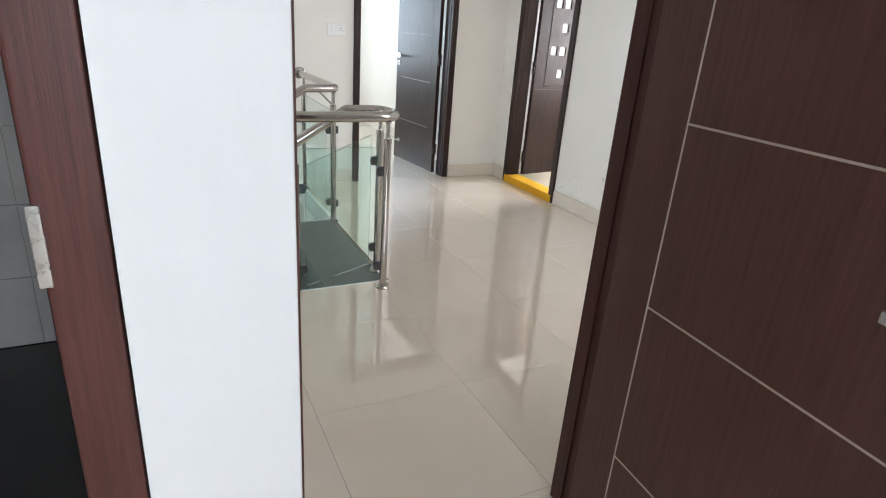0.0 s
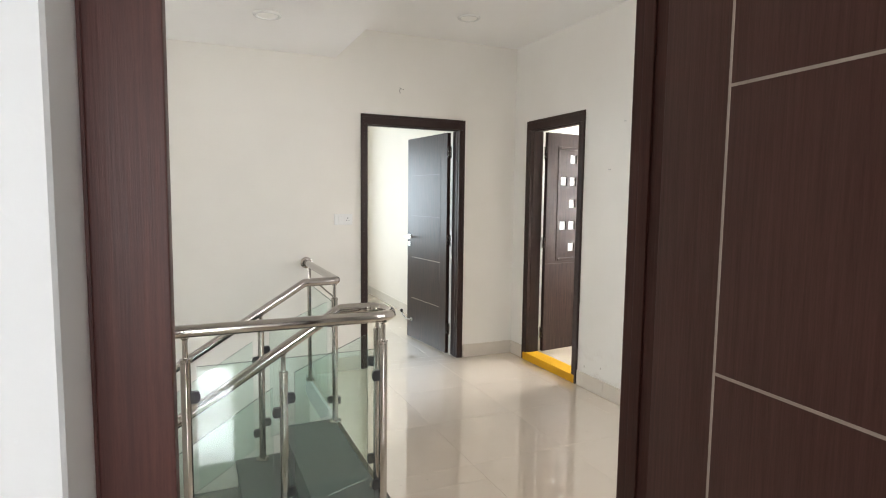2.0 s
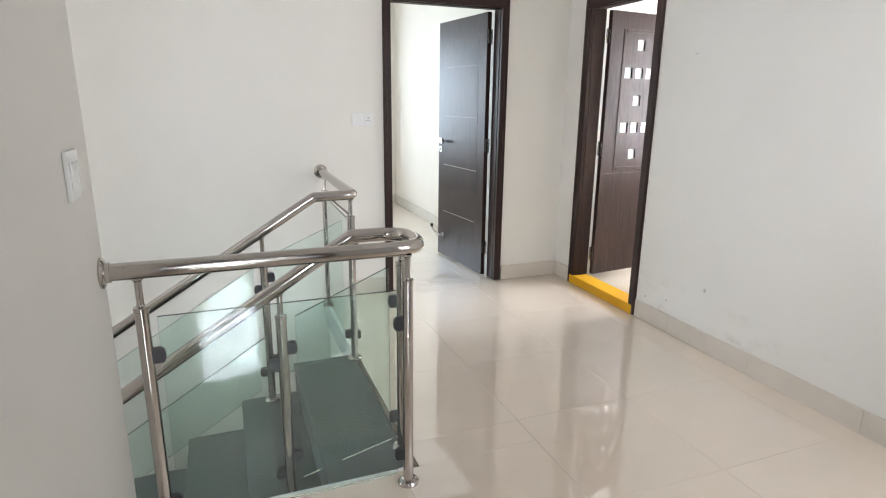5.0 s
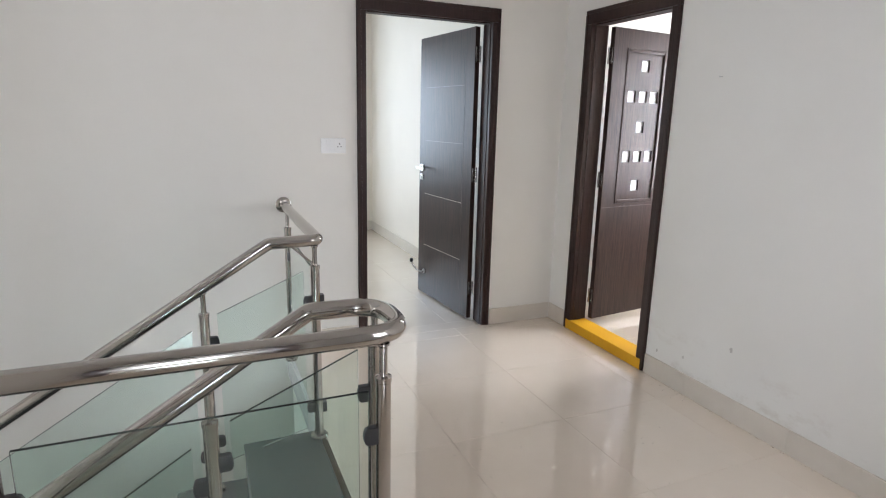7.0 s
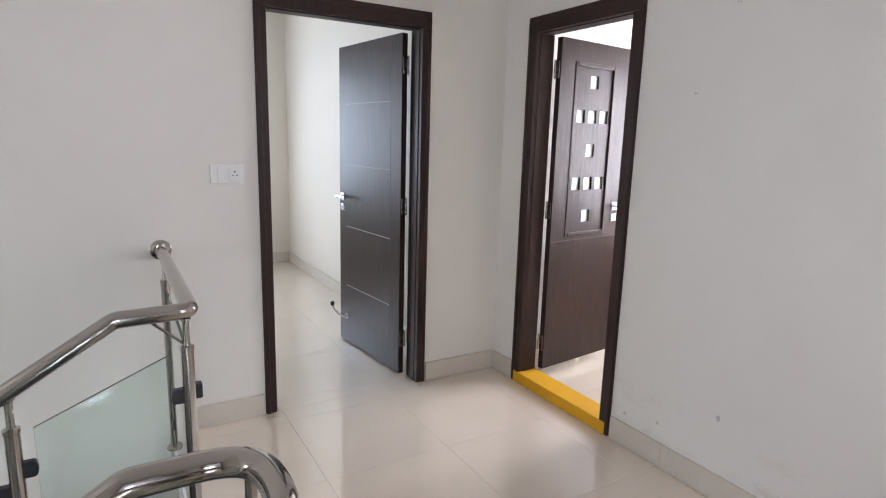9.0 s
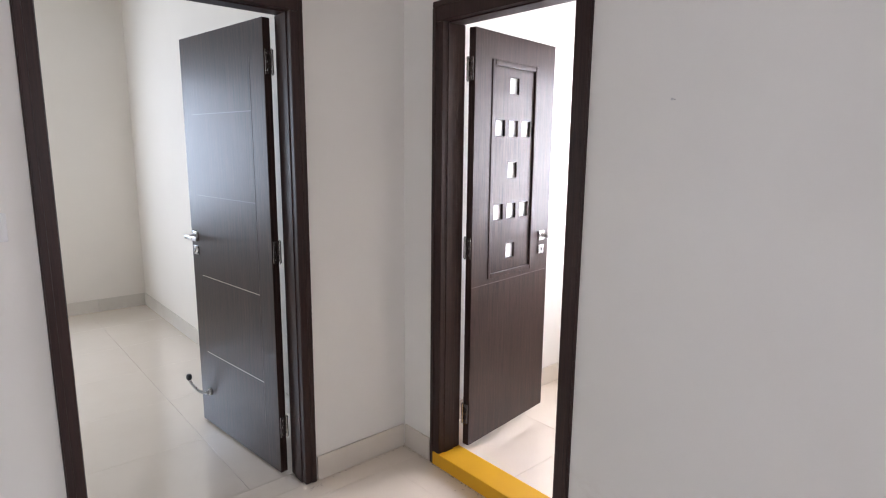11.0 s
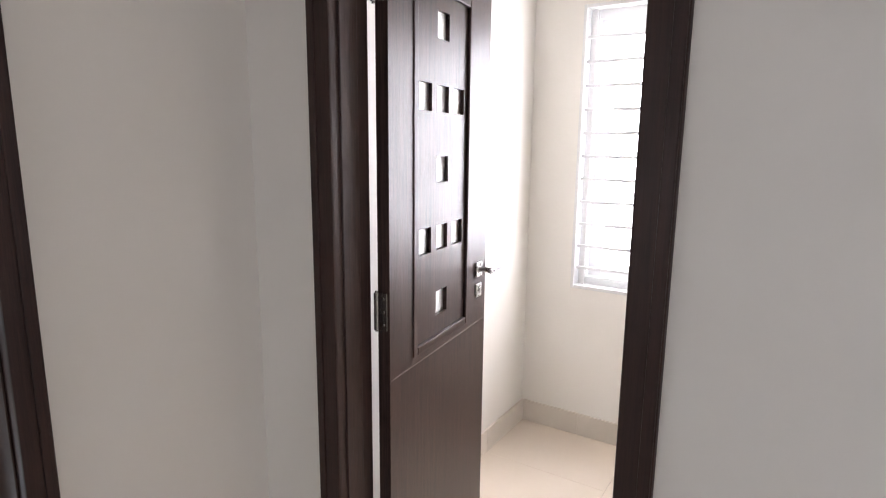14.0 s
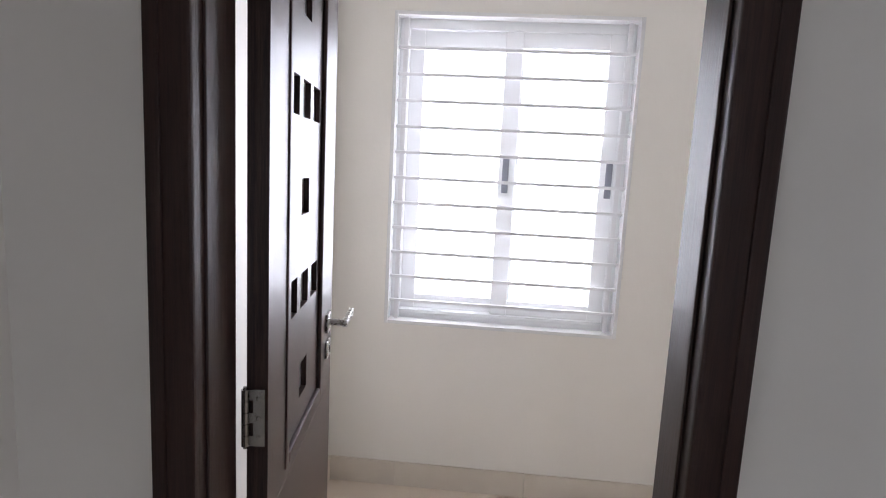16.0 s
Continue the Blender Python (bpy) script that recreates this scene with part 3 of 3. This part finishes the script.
# small room's door: raised panel with nine square glazed holes
door_2 = empty("door_2", pose(3.788, 5.385, 0, 0, 0, -90), "open dark wooden door with nine small square glass panes", "door", "dark doors", "structure")
door_frame(door_2, 0.81, 0.135, FRAME_WOOD, 0.068)
LW, P0, P1, PZ0, PZ1 = 0.658, 0.135, 0.495, 0.905, 1.905
HOLES = [(0, 1.812), (-0.108, 1.612), (0, 1.612), (0.108, 1.612), (0, 1.412), (-0.108, 1.212), (0, 1.212), (0.108, 1.212), (0, 1.012)]
CU, HS = 0.315, 0.0375


def panel_leaf(parent):
    """Leaf of stiles and rails round a sunk panel pierced by square holes."""
    us = sorted({0, P0, P1, LW} | {round(CU + du + s * HS, 4) for du, _ in HOLES for s in (-1, 1)})
    zs = sorted({0.075, PZ0, PZ1, 2.035} | {round(z + s * HS, 4) for _, z in HOLES for s in (-1, 1)})
    bm = bmesh.new()
    for u0, u1 in zip(us, us[1:]):
        for z0, z1 in zip(zs, zs[1:]):
            cu, cz = (u0 + u1) / 2, (z0 + z1) / 2
            if any(abs(cu - CU - du) < HS and abs(cz - z) < HS for du, z in HOLES):
                continue
            sunk = 0.007 if P0 < cu < P1 and PZ0 < cz < PZ1 else 0.0
            add_box(bm, (u0, sunk, z0), (u1, LEAF_T - sunk, z1))
    bmesh.ops.remove_doubles(bm, verts=bm.verts, dist=0.0002)
    seen, drop = {}, []
    for f in bm.faces:
        k = tuple(sorted(v.index for v in f.verts))
        seen.setdefault(k, []).append(f)
    for fs in seen.values():
        if len(fs) > 1:
            drop += fs
    bmesh.ops.delete(bm, geom=drop, context="FACES")
    leaf = put("leaf", bm, WOOD, parent)
    bm = bmesh.new()
    for y0, y1 in ((-0.004, 0.008), (LEAF_T - 0.008, LEAF_T + 0.004)):
        for lo, hi in (((P0 - 0.012, y0, PZ0 - 0.012), (P0 + 0.012, y1, PZ1 + 0.012)), ((P1 - 0.012, y0, PZ0 - 0.012), (P1 + 0.012, y1, PZ1 + 0.012)),
                       ((P0 + 0.0125, y0, PZ0 - 0.012), (P1 - 0.0125, y1, PZ0 + 0.012)), ((P0 + 0.0125, y0, PZ1 - 0.012), (P1 - 0.0125, y1, PZ1 + 0.012))):
            add_box(bm, lo, hi, 0.004)
    put("panel_moulding", bm, WOOD, leaf, True)
    for du, z in HOLES:
        p = boxes("glass_pane", [((CU + du - HS, 0.019, z - HS), (CU + du + HS, 0.023, z + HS))], FROST, leaf)
        p.visible_shadow = False
    return leaf


leaf_2 = panel_leaf(door_2)
# the leaf stands at a right angle to the wall, inside the small room
leaf_2.matrix_basis = pose(0.113, 0.152, 0, 0, 0, 97.0)
lever(leaf_2, 0.588, 0, 1.06, -1, 1)
inlays(leaf_2, LW - 0.004, 0, (0.868,), 0.004, 0, 1, -1, GROOVE_DIM, 0.003, False)
for z in (0.24, 1.06, 1.86):
    hinge(leaf_2, pose(-0.008, LEAF_T, z, 0, 0, -90))

# entry door that the walk passes: frame in the south wall, leaf folded back into the first room
door_3 = empty("door_3", pose(1.868, 1.840, 0, 0, 0, 180), "open dark wooden door with pale inlaid lines and lever", "door", "dark doors", "structure")
door_frame(door_3, 0.961, 0.103, RED_WOOD, 0.075)
boxes("jamb_lining", [((0.857, -0.002, 0), (0.94, 0.1055, HEAD - 0.087))], RED_WOOD, door_3, 0.004)
leaf_3 = boxes("leaf", [((0, 0, 0.012), (0.80, LEAF_T, 2.035))], ENTRY_WOOD, door_3, 0.002)
leaf_3.matrix_basis = pose(0.099, 0.107, 0, 0, 0, 85.5)
inlays(leaf_3, 0.80, 0, (0.36, 0.78, 1.19, 1.62), 0.14, 0.014, 2.033, -1, INLAY, 0.0045)
lever(leaf_3, 0.735, 0, 1.01, -1, -1)
for z in (0.24, 1.06, 1.86):
    hinge(leaf_3, pose(-0.004, LEAF_T + 0.004, z))

door_4 = empty("door_4", pose(0.748, 1.535, 0, 0, 0, 180), "reddish brown wooden washroom door frame with strike plate", "door frame", "dark doors", "structure")
door_frame(door_4, 0.91, 0.135, RED_WOOD, 0.062)
boxes("strike_plate", [((0.054, 0.126, 1.07), (0.066, 0.1385, 1.155))], HARDWARE, door_4, 0.001)


# ---- windows ----
def barred_window(name, m, w, h, label, bars=11):
    """Two-sash sliding window in its own space: x along the wall, y outwards from the room face, z up from the sill."""
    win = empty(name, m, label, "window", "barred windows", "structure")
    bm = bmesh.new()
    t = 0.011
    for lo, hi in (((-t, -0.008, -t), (0.005, 0.13, h + t)), ((w - 0.005, -0.008, -t), (w + t, 0.13, h + t)), ((0.005, -0.008, -t), (w - 0.005, 0.13, 0.005)), ((0.005, -0.008, h - 0.005), (w - 0.005, 0.13, h + t))):
        add_box(bm, lo, hi, 0.002)
    put("surround", bm, MARBLE, win, True)
    bm = bmesh.new()
    f = 0.045
    for lo, hi in (((0, 0.06, 0), (f, 0.12, h)), ((w - f, 0.06, 0), (w, 0.12, h)), ((f, 0.06, 0), (w - f, 0.12, f)), ((f, 0.06, h - f), (w - f, 0.12, h)),
                   ((f, 0.052, f * 0.6), (w - f, 0.062, f))):
        add_box(bm, lo, hi, 0.003)
    put("frame", bm, UPVC, win, True)
    mid = w / 2
    for x0, x1, y in ((f - 0.01, mid + 0.042, 0.092), (mid - 0.042, w - f + 0.01, 0.066)):
        bm = bmesh.new()
        s = 0.074
        lo, hi = f - 0.008, h - f + 0.008
        for a, b in (((x0, y, lo), (x0 + s, y + 0.024, hi)), ((x1 - s, y, lo), (x1, y + 0.024, hi)), ((x0 + s, y, lo), (x1 - s, y + 0.024, lo + s)), ((x0 + s, y, hi - s), (x1 - s, y + 0.024, hi))):
            add_box(bm, a, b, 0.003)
        sash = put("sash", bm, UPVC, win, True)
        g = boxes("glass_pane", [((x0 + s - 0.004, y + 0.010, lo + s - 0.004), (x1 - s + 0.004, y + 0.015, hi - s + 0.004))], PANE, sash)
        g.visible_shadow = False
        if y < 0.08:
            for c in (x0 + s * 0.42, x1 - s * 0.45):
                bm = bmesh.new()
                add_box(bm, (c - 0.014, y - 0.004, h * 0.45), (c + 0.014, y + 0.002, h * 0.45 + 0.165), 0.003)
                add_box(bm, (c - 0.009, y - 0.0055, h * 0.45 + 0.006), (c + 0.009, y, h * 0.45 + 0.159), 0.002)
                put("pull", bm, PULL, sash, True)
    bm = bmesh.new()
    for k in range(bars):
        z = 0.069 * h + 0.832 * h * k / (bars - 1)
        add_box(bm, (-0.002, 0.018, z - 0.007), (w + 0.002, 0.030, z + 0.007), 0.0015)
    for x in (0.035, w - 0.035):
        add_box(bm, (x - 0.010, 0.030, 0.0), (x + 0.010, 0.036, h), 0.001)
    put("grille", bm, BAR, win, True)
    return win


barred_window("window_1", pose(5.545, W1, WB, 0, 0, -90), W1 - W0, WT - WB, "white sliding window with horizontal security bars")
barred_window("window_2", pose(1.52, -2.0, 0.8, 0, 0, 180), 0.70, 1.3, "white sliding window with horizontal security bars")
barred_window("window_3", pose(0.95, 9.30, 0.8, 0, 0, 0), 1.4, 1.3, "white sliding window with horizontal security bars")
# no window known here; added with its lamp to light the stairwell
barred_window("unseen_stair_window", pose(-2.0, 3.95, 0.15, 0, 0, 90), 1.1, 1.6, "unseen barred stair window, added to light the stairwell")

# unseen window, set where the railing shadow points, added to light the hall
barred_window("unseen_hall_window", pose(3.55, 1.84, 0.9, 0, 0, 180), 1.1, 1.2, "white sliding window with horizontal security bars")


# ---- small fittings ----
def wall_plate(name, m, w, h, label, sockets):
    """Moulded plate: x along the wall, y out of it, z up, centred."""
    e = empty(name, m, label, "switch plate")
    bm = bmesh.new()
    add_box(bm, (-w / 2, 0.0002, -h / 2), (w / 2, 0.012, h / 2), 0.003)
    put("plate", bm, PLASTIC, e, True)
    for kind, x, z, sx, sz in sockets:
        bm = bmesh.new()
        add_box(bm, (x - sx, 0.011, z - sz), (x + sx, 0.0145, z + sz), 0.0015)
        if kind == "socket":
            for px, pz, r in ((0, 0.011, 0.0042), (-0.0095, -0.006, 0.0035), (0.0095, -0.006, 0.0035)):
                add_lathe(bm, [(r, 0.0142), (r, 0.0149)], (x + px, 0, z + pz), "y", 12, 1)
        put(kind, bm, [PLASTIC, SLOT], e, True)
    return e


wall_plate("socket_plate", pose(2.188, 5.5998, 1.265, 0, 0, 180), 0.150, 0.088, "white plastic power socket and switch on the wall",
           [("socket", -0.035, 0, 0.027, 0.034), ("rocker", 0.030, 0, 0.012, 0.032)])
wall_plate("switch_plate", pose(0.9152, 3.245, 1.215, 0, 0, -90), 0.105, 0.12, "white plastic switch plate on the wall",
           [("rocker", -0.024, 0, 0.015, 0.032), ("rocker", 0.020, 0, 0.015, 0.032)])


def downlight(x, y, z):
    e = empty("ceiling_light", pose(x, y, z), "round white recessed ceiling light, switched off", "ceiling light", "ceiling lights")
    bm = bmesh.new()
    add_lathe(bm, [(0.085, -0.0005), (0.085, -0.006), (0.078, -0.012), (0.068, -0.012), (0.064, -0.004), (0.064, -0.0005)][::-1], (0, 0, 0), "z", 32)
    bmesh.ops.recalc_face_normals(bm, faces=bm.faces)
    put("ring", bm, PLASTIC, e, True)
    bm = bmesh.new()
    add_lathe(bm, [(0.063, -0.003), (0.063, -0.006), (0.03, -0.008)], (0, 0, 0), "z", 32)
    bmesh.ops.recalc_face_normals(bm, faces=bm.faces)
    put("diffuser", bm, LENS, e, True)
    return e


downlight(1.50, 4.71, SOFFIT)
downlight(2.99, 4.96, CEIL)

bm = bmesh.new()
add_tube(bm, round_path([(2.672, 5.601, 2.36), (2.672, 5.58, 2.352), (2.66, 5.572, 2.335), (2.668, 5.574, 2.31)], 0.01), 0.0025, 8)
add_tube(bm, round_path([(2.678, 5.601, 2.36), (2.680, 5.58, 2.350), (2.70, 5.575, 2.345)], 0.01), 0.0022, 8)
tagged(put("wire_stub", bm, WIRE, None, True), "bare light wires poking out of the wall", "wire")


def nail(y, z):
    bm = bmesh.new()
    add_lathe(bm, [(0.0018, 0.002), (0.0018, -0.016), (0.004, -0.017), (0.004, -0.0185)], (3.8, y, z), "x", 10)
    bmesh.ops.recalc_face_normals(bm, faces=bm.faces)
    return tagged(put("nail", bm, HARDWARE, None, True), "small steel nail stuck in painted wall", "nail", "wall nails")


nail(4.273, 1.668)


def plaster_chip(y, z, r):
    """A shallow flake mark where the paint has come off."""
    bm = bmesh.new()
    n = 11
    rim = [bm.verts.new((3.7992, y + r * (0.6 + 0.5 * random.random()) * math.cos(2 * math.pi * k / n), z + 1.5 * r * (0.6 + 0.5 * random.random()) * math.sin(2 * math.pi * k / n))) for k in range(n)]
    mid = bm.verts.new((3.7985, y, z))
    for k in range(n):
        bm.faces.new((rim[k], mid, rim[(k + 1) % n]))
    bmesh.ops.recalc_face_normals(bm, faces=bm.faces)
    return tagged(put("plaster_chip", bm, CHIP), "small grey chip in the painted plaster", "wall mark", "wall marks")


plaster_chip(4.012, 0.355, 0.011)
plaster_chip(4.49, 0.165, 0.008)
plaster_chip(4.30, 0.20, 0.007)
nail(4.128, 1.993)


# ---- building dust and crumbs ----
GRIME = paint("builders_dirt", (0.34, 0.28, 0.22), (0.7, 0.7, 0.7))


def crumbs(name, runs, label):
    """Flat crumbs of plaster and dirt strewn along runs on the floor: start, end, spread, count."""
    bm = bmesh.new()
    for (xa, ya), (xb, yb), wide, count in runs:
        for _ in range(count):
            t = random.random()
            off = abs(random.gauss(0, 1)) * wide
            dx, dy = xb - xa, yb - ya
            n = math.hypot(dx, dy)
            x, y = xa + dx * t - dy / n * off, ya + dy * t + dx / n * off
            size = random.choice((0.0008, 0.0012, 0.0016, 0.0025))
            turn = random.uniform(0, 6.28)
            stretch = random.uniform(1.0, 2.6)
            top = bm.verts.new((x, y, 0.0006 + size * 0.5))
            rim = []
            for k in range(5):
                a = 1.2566 * k
                u, v = size * stretch * math.cos(a), size * random.uniform(0.6, 1.1) * math.sin(a)
                rim.append(bm.verts.new((x + u * math.cos(turn) - v * math.sin(turn), y + u * math.sin(turn) + v * math.cos(turn), 0.0002)))
            for k in range(5):
                bm.faces.new((rim[k], rim[(k + 1) % 5], top))
    return tagged(put(name, bm, GRIME), label, "dirt", kind="stuff")


crumbs("dirt", [((3.783, 4.58), (3.783, 5.38), 0.004, 260), ((3.783, 4.58), (3.783, 5.38), 0.05, 30), ((3.786, 3.4), (3.786, 4.57), 0.006, 160), ((3.786, 4.2), (3.786, 4.57), 0.05, 40),
                ((3.786, 5.39), (3.786, 5.58), 0.008, 50), ((3.786, 5.585), (3.29, 5.585), 0.006, 90), ((2.33, 5.585), (1.93, 5.585), 0.006, 60),
                ((2.40, 5.56), (2.33, 5.56), 0.02, 30), ((3.29, 5.56), (3.22, 5.56), 0.02, 30), ((3.5, 4.2), (2.2, 4.6), 0.5, 60)],
       "fine brown building dirt and crumbs along the floor edges")


# ---- floor tiles ----
def tile_field(parent, x0, x1, y0, y1, size, ox, oy, top=0.0):
    """Square tiles with fine joints, cut to the room's edges; whole tiles share a mesh."""
    meshes = {}
    gap = 0.0005
    for i in range(math.floor((x0 - ox) / size), math.ceil((x1 - ox) / size)):
        for j in range(math.floor((y0 - oy) / size), math.ceil((y1 - oy) / size)):
            a, b = max(x0, ox + i * size), min(x1, ox + (i + 1) * size)
            c, d = max(y0, oy + j * size), min(y1, oy + (j + 1) * size)
            w, l = round(b - a - 2 * gap, 4), round(d - c - 2 * gap, 4)
            if w < 0.01 or l < 0.01:
                continue
            if (w, l) not in meshes:
                bm = bmesh.new()
                add_box(bm, (0, 0, -0.012), (w, l, 0), 0)
                edges = [e for e in bm.edges if all(v.co.z > -0.001 for v in e.verts)]
                bmesh.ops.bevel(bm, geom=edges, offset=0.0003, segments=1, affect="EDGES")
                me = bpy.data.meshes.new("tile")
                bm.to_mesh(me)
                bm.free()
                me.materials.append(FLOOR)
                meshes[(w, l)] = me
            ob = new("tile", meshes[(w, l)])
            ob.parent = parent
            ob.location = (a + gap, c + gap, top)


tile_field(floor, 0.90, 2.42, 1.84, 3.50, 0.6, 2.42, 5.47)
tile_field(floor, 1.894, 2.42, 3.50, 5.6, 0.6, 2.42, 5.47)
tile_field(floor, 2.42, 3.8, 1.84, 5.6, 0.6, 2.42, 5.47)
tile_field(floor, -2.0, 0.62, -2.0, 1.40, 0.6, 2.42, 5.47)
tile_field(floor, 0.62, 2.05, -2.0, 1.74, 0.6, 2.42, 5.47)
tile_field(floor, 0.70, 3.5, 5.72, 9.3, 0.6, 2.42, 5.72)
tile_field(floor, 3.92, 5.545, 3.5, 5.62, 0.6, 3.92, 5.62)
tile_field(floor, 2.407, 3.213, 5.6, 5.72, 0.9, 2.4, 5.5)
tile_field(floor, 0.987, 1.793, 1.74, 1.84, 0.9, 0.98, 1.7)
